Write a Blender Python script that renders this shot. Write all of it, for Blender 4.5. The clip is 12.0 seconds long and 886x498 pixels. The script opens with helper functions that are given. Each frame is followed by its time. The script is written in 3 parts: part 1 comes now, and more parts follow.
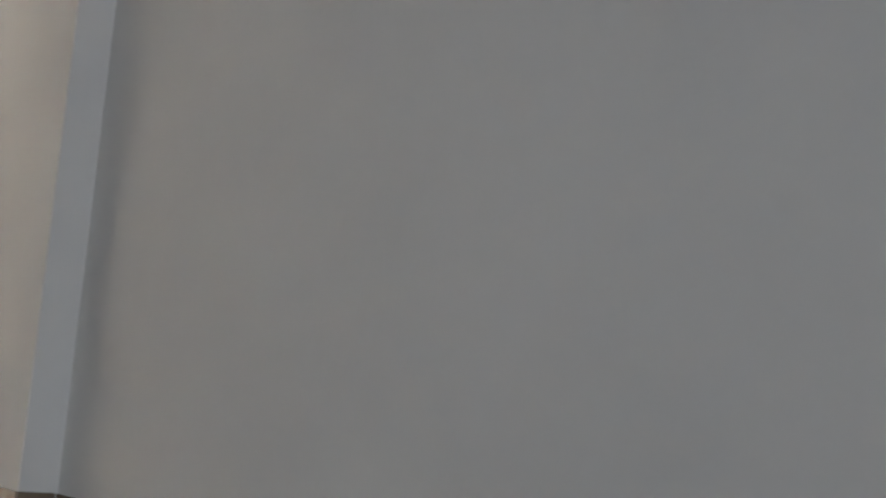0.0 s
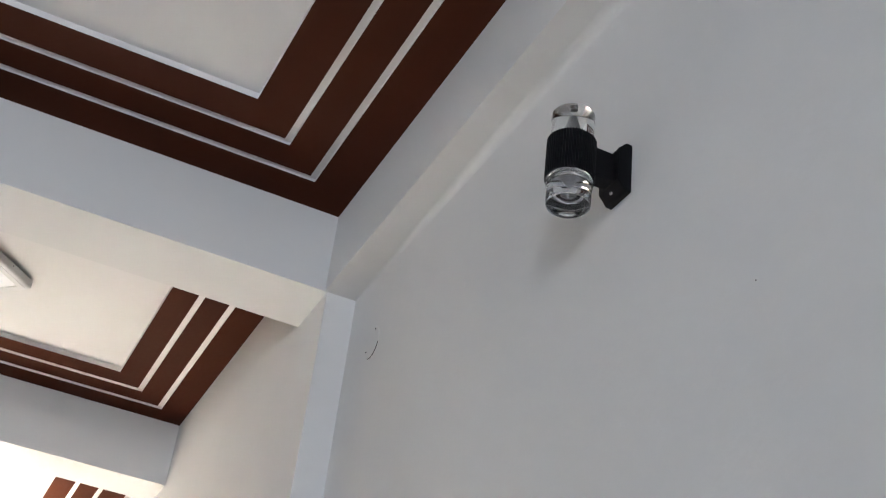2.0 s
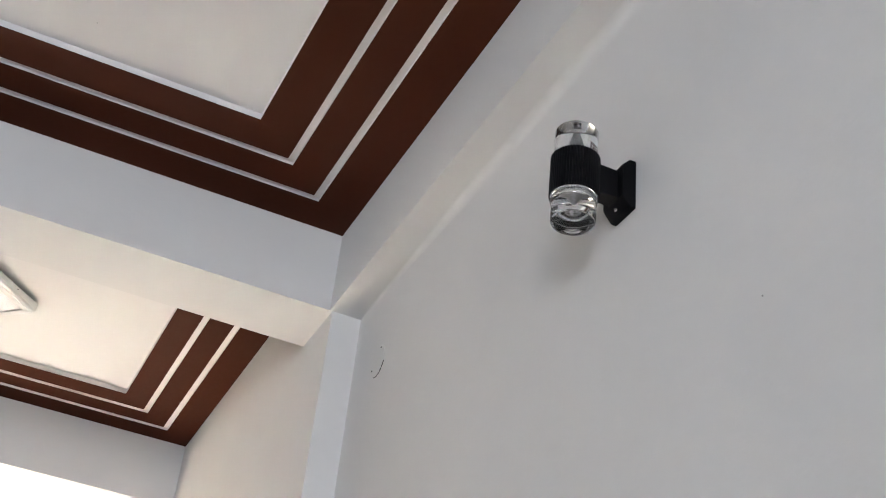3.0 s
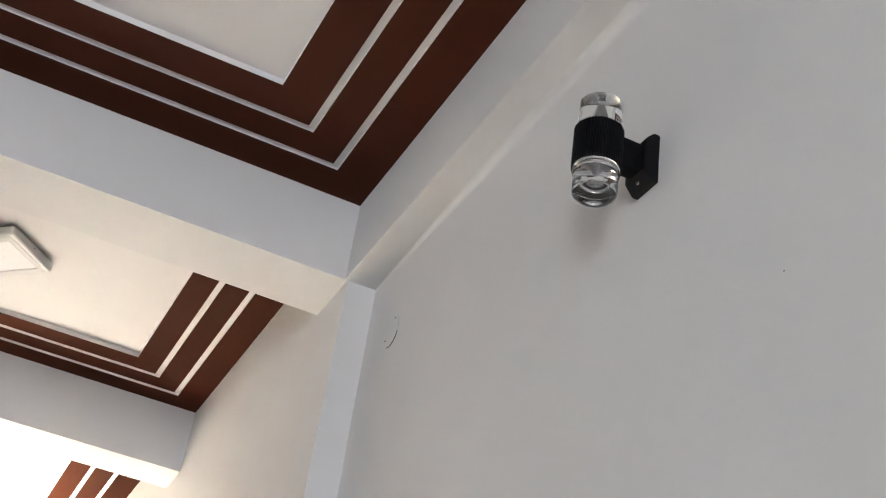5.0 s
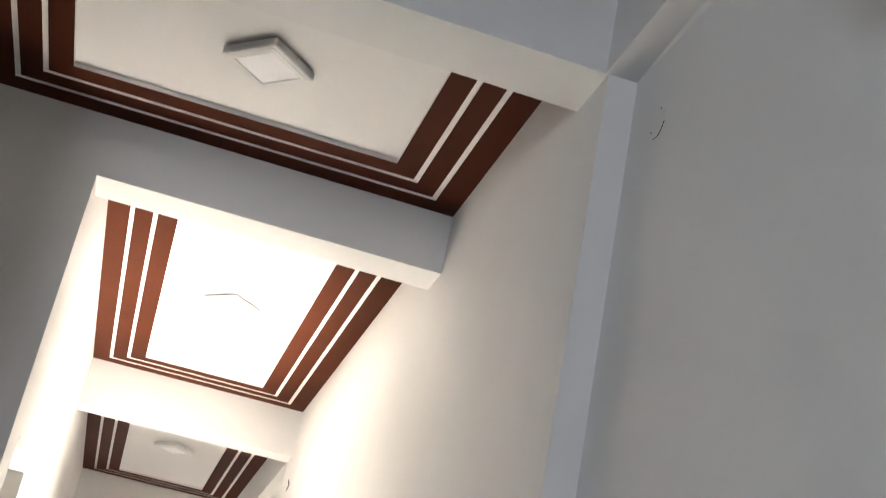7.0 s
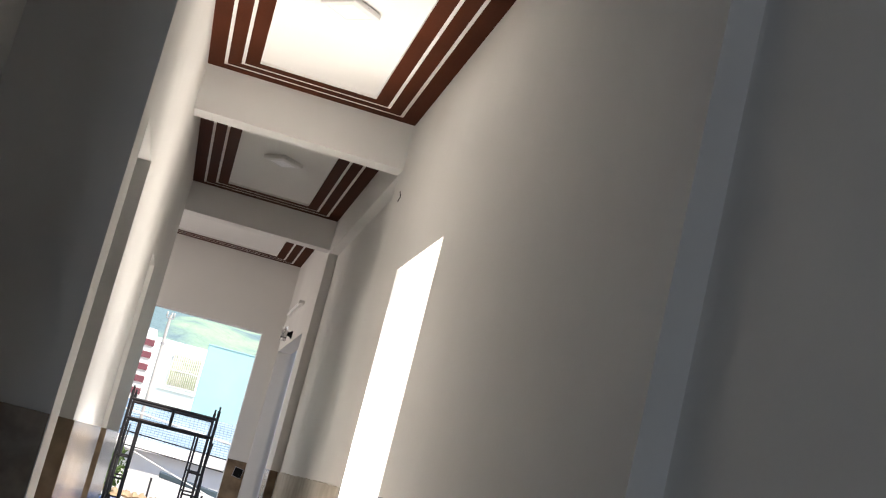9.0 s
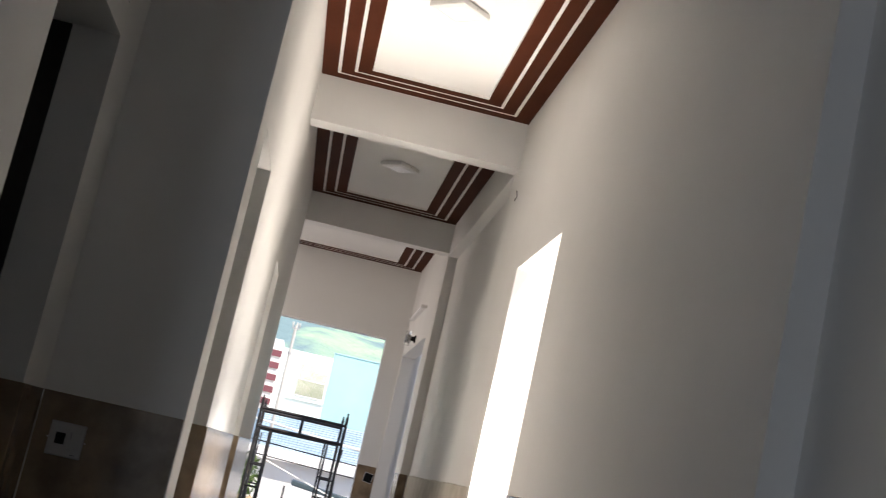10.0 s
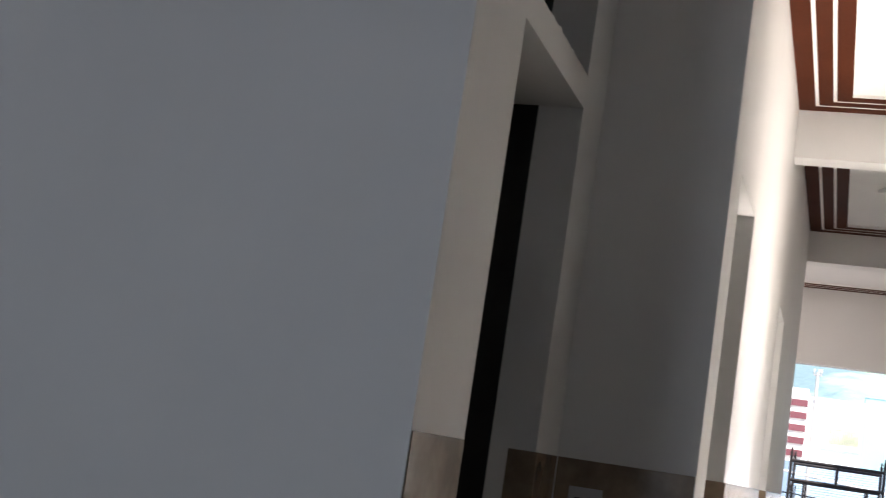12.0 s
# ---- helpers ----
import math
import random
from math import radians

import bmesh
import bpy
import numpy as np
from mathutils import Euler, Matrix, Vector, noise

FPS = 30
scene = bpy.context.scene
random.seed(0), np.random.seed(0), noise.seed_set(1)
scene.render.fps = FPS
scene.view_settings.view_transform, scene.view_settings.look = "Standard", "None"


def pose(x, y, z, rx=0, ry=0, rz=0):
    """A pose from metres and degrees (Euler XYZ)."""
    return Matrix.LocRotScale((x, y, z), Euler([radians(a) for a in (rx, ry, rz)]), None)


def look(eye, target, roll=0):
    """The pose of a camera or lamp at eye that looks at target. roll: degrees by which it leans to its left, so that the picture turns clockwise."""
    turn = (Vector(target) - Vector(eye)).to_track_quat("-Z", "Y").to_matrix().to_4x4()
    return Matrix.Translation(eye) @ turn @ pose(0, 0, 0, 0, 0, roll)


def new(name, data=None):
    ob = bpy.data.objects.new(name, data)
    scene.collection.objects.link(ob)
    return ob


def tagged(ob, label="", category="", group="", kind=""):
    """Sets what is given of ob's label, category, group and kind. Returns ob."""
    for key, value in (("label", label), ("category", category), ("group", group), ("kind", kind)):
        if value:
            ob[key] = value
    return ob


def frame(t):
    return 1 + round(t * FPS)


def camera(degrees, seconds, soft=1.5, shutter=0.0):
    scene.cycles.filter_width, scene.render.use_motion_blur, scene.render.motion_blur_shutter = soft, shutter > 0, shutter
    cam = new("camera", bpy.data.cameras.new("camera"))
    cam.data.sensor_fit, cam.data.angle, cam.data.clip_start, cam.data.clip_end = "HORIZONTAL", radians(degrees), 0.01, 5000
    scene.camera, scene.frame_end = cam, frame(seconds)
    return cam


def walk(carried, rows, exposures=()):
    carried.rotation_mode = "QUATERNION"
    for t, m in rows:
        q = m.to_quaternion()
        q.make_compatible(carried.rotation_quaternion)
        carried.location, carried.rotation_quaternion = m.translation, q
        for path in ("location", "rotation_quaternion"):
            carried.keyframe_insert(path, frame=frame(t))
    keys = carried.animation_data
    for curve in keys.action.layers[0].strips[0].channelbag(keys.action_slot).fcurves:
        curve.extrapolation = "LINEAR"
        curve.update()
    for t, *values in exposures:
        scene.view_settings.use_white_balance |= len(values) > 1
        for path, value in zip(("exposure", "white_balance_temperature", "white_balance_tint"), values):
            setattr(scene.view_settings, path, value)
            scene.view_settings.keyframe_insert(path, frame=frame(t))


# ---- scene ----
cam = camera(38.06, 12.0, 1.1, 0.2)
PATH = [
    (0.0, pose(0.119, 0.111, 1.362, 98.59, -4.42, -32.62)),
    (0.5, pose(0.079, 0.083, 1.372, 105.61, -4.47, -26.13)),
    (1.0, pose(0.049, 0.058, 1.427, 111.04, -5.30, -24.35)),
    (1.5, pose(0.032, 0.030, 1.450, 118.26, -6.29, -25.25)),
    (2.0, pose(0.009, 0.005, 1.444, 123.47, -6.03, -25.78)),
    (2.5, pose(0.002, 0.001, 1.451, 124.05, -5.23, -25.19)),
    (4.5, pose(0.004, 0.025, 1.430, 124.44, -6.94, -25.83)),
    (5.0, pose(0.005, 0.028, 1.428, 123.41, -7.50, -25.90)),
    (5.5, pose(-0.013, 0.021, 1.423, 122.43, -8.07, -24.85)),
    (6.0, pose(-0.053, 0.028, 1.411, 120.50, -8.91, -21.08)),
    (6.5, pose(-0.061, 0.057, 1.384, 117.25, -9.90, -17.34)),
    (7.0, pose(-0.068, 0.090, 1.360, 113.67, -10.74, -15.99)),
    (7.5, pose(-0.070, 0.164, 1.326, 109.56, -11.76, -15.18)),
    (9.5, pose(-0.155, 0.267, 1.152, 100.82, -14.24, -11.31)),
    (10.0, pose(-0.135, 0.256, 1.150, 100.47, -12.53, -6.85)),
    (10.5, pose(-0.087, 0.289, 1.159, 99.94, -10.61, -1.75)),
    (11.0, pose(-0.037, 0.296, 1.168, 99.79, -9.38, 2.26)),
    (11.5, pose(-0.047, 0.333, 1.168, 99.34, -7.91, 10.31)),
    (12.0, pose(-0.052, 0.267, 1.154, 98.67, -8.62, 16.86)),
]
EXPOSURES = [
    (0.0, 1.68, 6900, 12), (0.5, 1.16, 6800, 12), (1.0, 1.36, 6700, 12), (1.5, 1.96, 6700, 12), (2.0, 2.54, 6700, 12), (2.5, 2.80, 6800, 13), (4.5, 2.75, 7100, 14),
    (6.0, 2.55, 7100, 13), (7.0, 2.08, 6800, 12), (7.5, 1.64, 6800, 12), (9.5, 0.4, 6600, 11), (10.0, 0.52, 6650, 12), (10.5, 0.65, 6700, 12), (11.0, 0.74, 6700, 12), (11.5, 0.78, 6700, 13), (12.0, 0.93, 6500, 14),
]
walk(cam, PATH, EXPOSURES)

# ---- light ----
SUN_EL, SUN_DIR = 54.0, Vector((0.62, -0.785, 0)).normalized()
world = bpy.data.worlds.new("world")
scene.world = world
world.use_nodes = True
wn = world.node_tree
sky = wn.nodes.new("ShaderNodeTexSky")
sky.sky_type, sky.sun_disc = "NISHITA", False
sky.sun_elevation = radians(SUN_EL)
sky.sun_rotation = math.atan2(SUN_DIR.x, SUN_DIR.y)
wn.links.new(sky.outputs[0], wn.nodes["Background"].inputs[0])
wn.nodes["Background"].inputs[1].default_value = 0.14
sun = new("sun", bpy.data.lights.new("sun", "SUN"))
sun.data.energy, sun.data.angle, sun.data.color = 5.0, radians(0.5), (1.0, 0.93, 0.84)
sun_from = SUN_DIR * math.cos(radians(SUN_EL)) + Vector((0, 0, math.sin(radians(SUN_EL))))
sun.matrix_world = look(sun_from * 50, (0, 0, 0))


# daylight of the open side yard: from above on to the corridor floor, and thrown up by the sunlit paving
yard = new("side_opening_light", bpy.data.lights.new("side_opening_light", "AREA"))
yard.data.shape, yard.data.size, yard.data.size_y = "RECTANGLE", 1.28, 0.6
yard.data.energy, yard.data.color, yard.data.spread = 88.0, (0.98, 0.97, 0.96), radians(95)
yard.matrix_world = look((1.25, 7.11, 1.75), (0.30, 7.11, 0.0))
paving = new("side_paving_light", bpy.data.lights.new("side_paving_light", "AREA"))
paving.data.shape, paving.data.size, paving.data.size_y = "RECTANGLE", 1.28, 0.5
paving.data.energy, paving.data.color, paving.data.spread = 20.5, (1.0, 0.93, 0.83), radians(80)
paving.matrix_world = look((1.24, 7.11, 0.30), (-0.6, 7.11, 5.0))

# sky light of the wide front opening behind
front = new("front_opening_light", bpy.data.lights.new("front_opening_light", "AREA"))
front.data.shape, front.data.size, front.data.size_y = "RECTANGLE", 2.2, 2.6
front.data.energy, front.data.color = 64.0, (0.68, 0.81, 1.0)
front.matrix_world = look((-4.25, -7.98, 1.35), (-1.2, 5, 0.9))

# lamp added in an unseen west hole, to brighten the last bay
west = new("end_bay_fill", bpy.data.lights.new("end_bay_fill", "AREA"))
west.data.shape, west.data.size, west.data.size_y = "RECTANGLE", 2.2, 1.8
west.data.energy, west.data.color = 30.0, (1.0, 0.87, 0.77)
west.matrix_world = look((-2.66, 14.4, 1.75), (5, 14.4, 1.9))

# lamp added in an unseen side-room window hole; lights the recess through the doorway
room = new("recess_fill", bpy.data.lights.new("recess_fill", "AREA"))
room.data.shape, room.data.size, room.data.size_y = "RECTANGLE", 1.7, 1.3
room.data.energy, room.data.color = 30.0, (1.0, 0.94, 0.86)
room.matrix_world = look((-3.16, 9.4, 1.6), (1.0, 10.2, 1.7))

# ---- materials ----
def mat(name, color, rough=0.6, color2=None, scale=6.0, bump=0.1, bscale=80.0, metal=0.0, fine=0.0, dist=0.004, contrast=(0.35, 0.65)):
    """Principled surface: two colours mixed by a broad noise, fine grain in bump and roughness."""
    m = bpy.data.materials.new(name)
    m.use_nodes = True
    nt = m.node_tree
    b = nt.nodes["Principled BSDF"]
    tc = nt.nodes.new("ShaderNodeTexCoord")
    geo = nt.nodes.new("ShaderNodeNewGeometry")
    n1 = nt.nodes.new("ShaderNodeTexNoise")
    n1.inputs["Scale"].default_value, n1.inputs["Detail"].default_value = scale, 6
    n2 = nt.nodes.new("ShaderNodeTexNoise")
    n2.inputs["Scale"].default_value, n2.inputs["Detail"].default_value = bscale, 4
    nt.links.new(geo.outputs["Position"], n1.inputs["Vector"])
    nt.links.new(geo.outputs["Position"], n2.inputs["Vector"])
    ramp = nt.nodes.new("ShaderNodeValToRGB")
    c2 = color2 or tuple(v * 0.9 for v in color)
    ramp.color_ramp.elements[0].position, ramp.color_ramp.elements[1].position = contrast
    ramp.color_ramp.elements[0].color = (*c2, 1)
    ramp.color_ramp.elements[1].color = (*color, 1)
    nt.links.new(n1.outputs["Fac"], ramp.inputs[0])
    nt.links.new(ramp.outputs[0], b.inputs["Base Color"])
    mr = nt.nodes.new("ShaderNodeMapRange")
    mr.inputs["To Min"].default_value, mr.inputs["To Max"].default_value = max(0, rough - 0.1), min(1, rough + 0.1)
    nt.links.new(n2.outputs["Fac"], mr.inputs["Value"])
    nt.links.new(mr.outputs[0], b.inputs["Roughness"])
    bp = nt.nodes.new("ShaderNodeBump")
    bp.inputs["Strength"].default_value, bp.inputs["Distance"].default_value = bump, dist
    nt.links.new(n2.outputs["Fac"], bp.inputs["Height"])
    nt.links.new(bp.outputs[0], b.inputs["Normal"])
    b.inputs["Metallic"].default_value = metal
    return m


def undulate(m, scale, stretch, strength, distance):
    """Adds the slow waviness of hand-trowelled plaster under a material's fine grain."""
    nt = m.node_tree
    fine = next(n for n in nt.nodes if n.bl_idname == "ShaderNodeBump")
    geo = nt.nodes.new("ShaderNodeNewGeometry")
    mp = nt.nodes.new("ShaderNodeMapping")
    mp.inputs["Scale"].default_value = stretch
    wave = nt.nodes.new("ShaderNodeTexNoise")
    wave.inputs["Scale"].default_value, wave.inputs["Detail"].default_value = scale, 3
    broad = nt.nodes.new("ShaderNodeBump")
    broad.inputs["Strength"].default_value, broad.inputs["Distance"].default_value = strength, distance
    nt.links.new(geo.outputs["Position"], mp.inputs["Vector"])
    nt.links.new(mp.outputs[0], wave.inputs["Vector"])
    nt.links.new(wave.outputs["Fac"], broad.inputs["Height"])
    nt.links.new(broad.outputs[0], fine.inputs["Normal"])
    return m


PAINT = mat("wall_paint", (0.70, 0.69, 0.67), 0.62, (0.675, 0.665, 0.645), 1.7, 0.12, 55)
undulate(PAINT, 2.6, (1.0, 1.0, 0.35), 0.25, 0.012)
CEIL_WHITE = mat("ceiling_white", (0.735, 0.72, 0.70), 0.7, (0.71, 0.695, 0.675), 1.3, 0.05, 90)
BROWN = mat("brown_paint", (0.064, 0.0190, 0.0096), 0.55, (0.053, 0.0158, 0.0081), 2.5, 0.08, 60)
BROWN.node_tree.nodes["Principled BSDF"].inputs["Specular IOR Level"].default_value = 0.02
TILE = mat("stone_tile", (0.275, 0.200, 0.130), 0.20, (0.125, 0.088, 0.057), 6.5, 0.0, 16, contrast=(0.34, 0.68))
TILE.node_tree.nodes["Principled BSDF"].inputs["Specular IOR Level"].default_value = 0.4
CEMENT = mat("cement", (0.50, 0.46, 0.40), 0.85, (0.40, 0.36, 0.30), 6.0, 0.5, 70)
FLOOR = mat("floor_tile", (0.50, 0.48, 0.45), 0.25, (0.44, 0.425, 0.395), 5.0, 0.03, 100)
GROUND = mat("ground_concrete", (0.58, 0.53, 0.47), 0.9, (0.48, 0.43, 0.38), 0.8, 0.4, 30)
BLACK = mat("black_metal", (0.0035, 0.0035, 0.004), 0.55, (0.005, 0.005, 0.006), 20, 0.1, 300)
BLACK.node_tree.nodes["Principled BSDF"].inputs["Specular IOR Level"].default_value = 0.12
PLASTIC = mat("white_plastic", (0.72, 0.71, 0.70), 0.4, (0.69, 0.68, 0.67), 12, 0.02, 200)
STEEL = mat("dark_steel", (0.016, 0.016, 0.019), 0.6, (0.030, 0.024, 0.023), 14, 0.3, 160, 0.3)


# ---- geometry helpers ----
def mesh(name, bm, materials, smooth=False):
    me = bpy.data.meshes.new(name)
    bm.normal_update()
    for e in bm.edges:
        if len(e.link_faces) == 2 and e.calc_face_angle(0) > 0.7:
            e.smooth = False
    bm.to_mesh(me)
    bm.free()
    for m in materials if isinstance(materials, (list, tuple)) else [materials]:
        me.materials.append(m)
    if smooth:
        for p in me.polygons:
            p.use_smooth = True
    return me


def part(name, bm, material, parent, label="", smooth=False, at=None):
    ob = new(name, mesh(name, bm, material, smooth))
    ob.parent = parent
    if at is not None:
        ob.matrix_basis = at
    return tagged(ob, label)


def thing(name, label, category, at=None, group="", kind=""):
    ob = new(name)
    ob.empty_display_size = 0.1
    if at is not None:
        ob.matrix_basis = at
    return tagged(ob, label, category, group, kind)


def structure(name, bm, material, label, category):
    return tagged(new(name, mesh(name, bm, material)), label, category, kind="structure")


def box(bm, x0, x1, y0, y1, z0, z1, bevel=0.0, mi=0):
    """A box with rounded edges, added to bm."""
    r = bmesh.ops.create_cube(bm, size=1)
    bmesh.ops.transform(bm, matrix=Matrix.Translation(((x0 + x1) / 2, (y0 + y1) / 2, (z0 + z1) / 2)) @ Matrix.Diagonal((x1 - x0, y1 - y0, z1 - z0, 1)), verts=r["verts"])
    faces = {f for v in r["verts"] for f in v.link_faces}
    for f in faces:
        f.material_index = mi
    if bevel > 0:
        edges = list({e for v in r["verts"] for e in v.link_edges})
        out = bmesh.ops.bevel(bm, geom=edges, offset=bevel, segments=2, affect="EDGES", profile=0.6)
        for f in out["faces"]:
            f.material_index = mi
    return bm


def boxed(*a, **k):
    return box(bmesh.new(), *a, **k)


def rod(bm, a, b, r, n=10, r2=None, mi=0):
    """A round bar from a to b."""
    a, b = Vector(a), Vector(b)
    d = b - a
    m = Matrix.Translation((a + b) / 2) @ d.to_track_quat("Z", "Y").to_matrix().to_4x4()
    out = bmesh.ops.create_cone(bm, cap_ends=True, segments=n, radius1=r, radius2=r if r2 is None else r2, depth=d.length, matrix=m)
    for f in {f for v in out["verts"] for f in v.link_faces}:
        f.material_index = mi
        f.smooth = len(f.verts) == 4
    return bm


def solid(xs, ys, zs, holes):
    """A block cut by the given planes, without the cells whose middle lies in a hole (x0, x1, y0, y1, z0, z1)."""
    bm = bmesh.new()
    verts = {}

    def v(i, j, k):
        if (i, j, k) not in verts:
            verts[i, j, k] = bm.verts.new((xs[i], ys[j], zs[k]))
        return verts[i, j, k]

    def full(i, j, k):
        if not (0 <= i < len(xs) - 1 and 0 <= j < len(ys) - 1 and 0 <= k < len(zs) - 1):
            return False
        c = ((xs[i] + xs[i + 1]) / 2, (ys[j] + ys[j + 1]) / 2, (zs[k] + zs[k + 1]) / 2)
        return not any(h[0] < c[0] < h[1] and h[2] < c[1] < h[3] and h[4] < c[2] < h[5] for h in holes)

    sides = (((-1, 0, 0), ((0, 0, 0), (0, 0, 1), (0, 1, 1), (0, 1, 0))), ((1, 0, 0), ((1, 0, 0), (1, 1, 0), (1, 1, 1), (1, 0, 1))),
             ((0, -1, 0), ((0, 0, 0), (1, 0, 0), (1, 0, 1), (0, 0, 1))), ((0, 1, 0), ((0, 1, 0), (0, 1, 1), (1, 1, 1), (1, 1, 0))),
             ((0, 0, -1), ((0, 0, 0), (0, 1, 0), (1, 1, 0), (1, 0, 0))), ((0, 0, 1), ((0, 0, 1), (1, 0, 1), (1, 1, 1), (0, 1, 1))))
    for i in range(len(xs) - 1):
        for j in range(len(ys) - 1):
            for k in range(len(zs) - 1):
                if full(i, j, k):
                    for (a, b, c), quad in sides:
                        if not full(i + a, j + b, k + c):
                            bm.faces.new([v(i + p, j + q, k + r) for p, q, r in quad])
    return bm


def wall(name, x, y, z, openings, material, label):
    """A wall with openings cut through it; each opening is (lo, hi, z0, z1) along the wall's longer side."""
    along_y = (y[1] - y[0]) > (x[1] - x[0])
    holes = [((-99, 99, a, b, c, d) if along_y else (a, b, -99, 99, c, d)) for a, b, c, d in openings]
    cuts = sorted({v for a, b, _, _ in openings for v in (a, b)})
    xs = list(x) if along_y else sorted({*x, *[c for c in cuts if x[0] < c < x[1]]})
    ys = sorted({*y, *[c for c in cuts if y[0] < c < y[1]]}) if along_y else list(y)
    zs = sorted({*z, *[c for o in openings for c in o[2:] if z[0] < c < z[1]]})
    return structure(name, solid(xs, ys, zs, holes), material, label, "wall")


# ---- the plan, in metres ----
X1, X2, XL, XLL, XL5 = 0.922, 1.013, -0.528, -1.038, -2.60
XFAR, YBACK = -5.5, -8.0
H, ZB, ZC, ZD, TOP = 3.65, 3.383, 3.330, 3.359, 3.95
YA, YB, YC, YD, YE = (3.155, 3.408), (4.967, 5.184), (8.674, 8.876), (12.634, 12.84), (16.051, 16.26)
YW = 3.240
DADO = 1.177
DOOR_TOP = 2.383

# ---- ground, floor ----
bm = bmesh.new()
GX, GY = (-900, -200, -60, -20, -6, 6, 20, 60, 200, 900), (-500, -60, -10, 5, 12, 19.5, 23.5, 40, 80, 200, 500, 1300)
grid = [[bm.verts.new((x, y, -0.12 if y < 20 else -1.6)) for x in GX] for y in GY]
for j in range(len(GY) - 1):
    for i in range(len(GX) - 1):
        bm.faces.new((grid[j][i], grid[j][i + 1], grid[j + 1][i + 1], grid[j + 1][i]))
structure("ground", bm, GROUND, "pale concrete yard sloping to the street", "ground")
structure("floor", boxed(XFAR - 0.2, X2 + 0.2, YBACK - 0.2, YE[1], -0.1, 0.0), FLOOR, "polished beige floor tiles", "floor")

# ---- walls ----
SIDE = (6.46, 7.76, 0.0, 2.495)
wall("wall_east_near", (X2, X2 + 0.22), (YBACK, YA[0]), (0, TOP), [], PAINT, "plain off-white painted plaster wall")
wall("wall_east_hall", (X1, X1 + 0.10), (YA[0], YC[1]), (0, TOP), [SIDE], PAINT, "off-white painted wall with a tall bright opening")
wall("wall_east_recess", (X2, X2 + 0.22), (YC[1], YD[0]), (0, TOP), [], PAINT, "off-white painted wall set back behind a beam")
wall("wall_east_end", (X1, X1 + 0.155), (YD[0], YE[0]), (0, TOP), [(13.20, 15.96, 0.0, 2.57)], PAINT, "off-white painted wall with a doorway")
wall("wall_end", (XL5 - 0.3, X1 + 0.22), YE, (0, TOP), [(-1.70, 0.687, 0.0, 2.745)], PAINT, "painted end wall with a tall street opening")
wall("wall_west_corridor", (XL - 0.10, XL), (YB[1], YD[0]), (0, TOP), [(5.318, 6.152, 0, DOOR_TOP), (8.954, 9.747, 0, DOOR_TOP)], PAINT, "off-white corridor wall with two doorways")
# the hole in this wall is added, to hold the end bay's fill lamp
wall("wall_west_end", (XL5 - 0.12, XL5), (YD[0] - 0.1, YE[0]), (0, TOP), [(13.25, 15.55, 0.8, 2.7)], PAINT, "off-white painted wall beside the street opening")
wall("wall_facing", (XFAR, XL), YB, (0, TOP), [], PAINT, "grey shaded painted wall beside the corridor")
wall("wall_west_hall", (XLL - 0.165, XLL), (YW, YB[0]), (0, TOP), [(3.711, 4.617, 0, 2.402), (3.711, 4.617, 2.519, 3.05)], PAINT, "beige painted wall with a dark doorway and transom hole")
wall("wall_front_room", (XFAR, XLL - 0.165), (YW, YW + 0.12), (0, TOP), [], PAINT, "bluish shaded plain painted wall")
wall("wall_west_near", (XFAR - 0.2, XFAR), (YBACK, YB[1]), (0, TOP), [], PAINT, "plain painted wall of the front hall")
wall("wall_back", (XFAR, X2 + 0.22), (YBACK - 0.2, YBACK), (0, TOP), [(-5.4, -3.1, 0, 2.7)], PAINT, "painted wall with the wide front opening")
# near-black lining: the room's lack of light is put into this colour
ROOM_SHADE = mat("dark_room_shade", (0.035, 0.033, 0.030), 0.95, (0.022, 0.021, 0.019), 4.0, 0.5, 50)
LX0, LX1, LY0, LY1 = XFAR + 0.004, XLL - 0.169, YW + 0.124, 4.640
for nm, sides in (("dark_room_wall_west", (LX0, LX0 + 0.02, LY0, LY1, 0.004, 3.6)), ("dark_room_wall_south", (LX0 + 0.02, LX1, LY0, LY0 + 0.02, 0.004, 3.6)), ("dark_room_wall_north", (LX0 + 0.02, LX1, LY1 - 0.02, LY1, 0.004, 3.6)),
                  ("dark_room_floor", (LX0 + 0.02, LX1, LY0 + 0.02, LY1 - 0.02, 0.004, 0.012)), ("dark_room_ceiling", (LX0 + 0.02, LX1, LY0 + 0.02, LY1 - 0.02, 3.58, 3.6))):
    structure(nm, boxed(*sides), ROOM_SHADE, "near-black lining that stands for the unlit room's darkness", "wall finish")
# deep lintel slab behind the dark doorway
structure("lintel_slab", boxed(XLL - 0.95, XLL - 0.165, LY0 + 0.02, LY1 - 0.02, 2.402, 2.512), PAINT, "deep shaded concrete lintel over the dark doorway", "lintel")
# side rooms behind the corridor doors
# the window hole is added, a place for the lamp that lights the recess
wall("wall_side_room", (-3.3, -3.1), (YB[1], YD[0]), (0, TOP), [(8.5, 10.3, 0.9, 2.3)], PAINT, "plain unseen wall of the side rooms with an added window hole")
# unseen partition, added to stop the room lamp reaching the first doorway
wall("wall_fill_stop", (-3.1, XL - 0.10), (7.3, 7.42), (0, TOP), [], PAINT, "unseen partition added to keep the fill lamp off the first doorway")
wall("wall_side_room_end", (-3.1, XL - 0.10), (YD[0] - 0.1, YD[0]), (0, TOP), [], PAINT, "plain end wall of the side rooms")


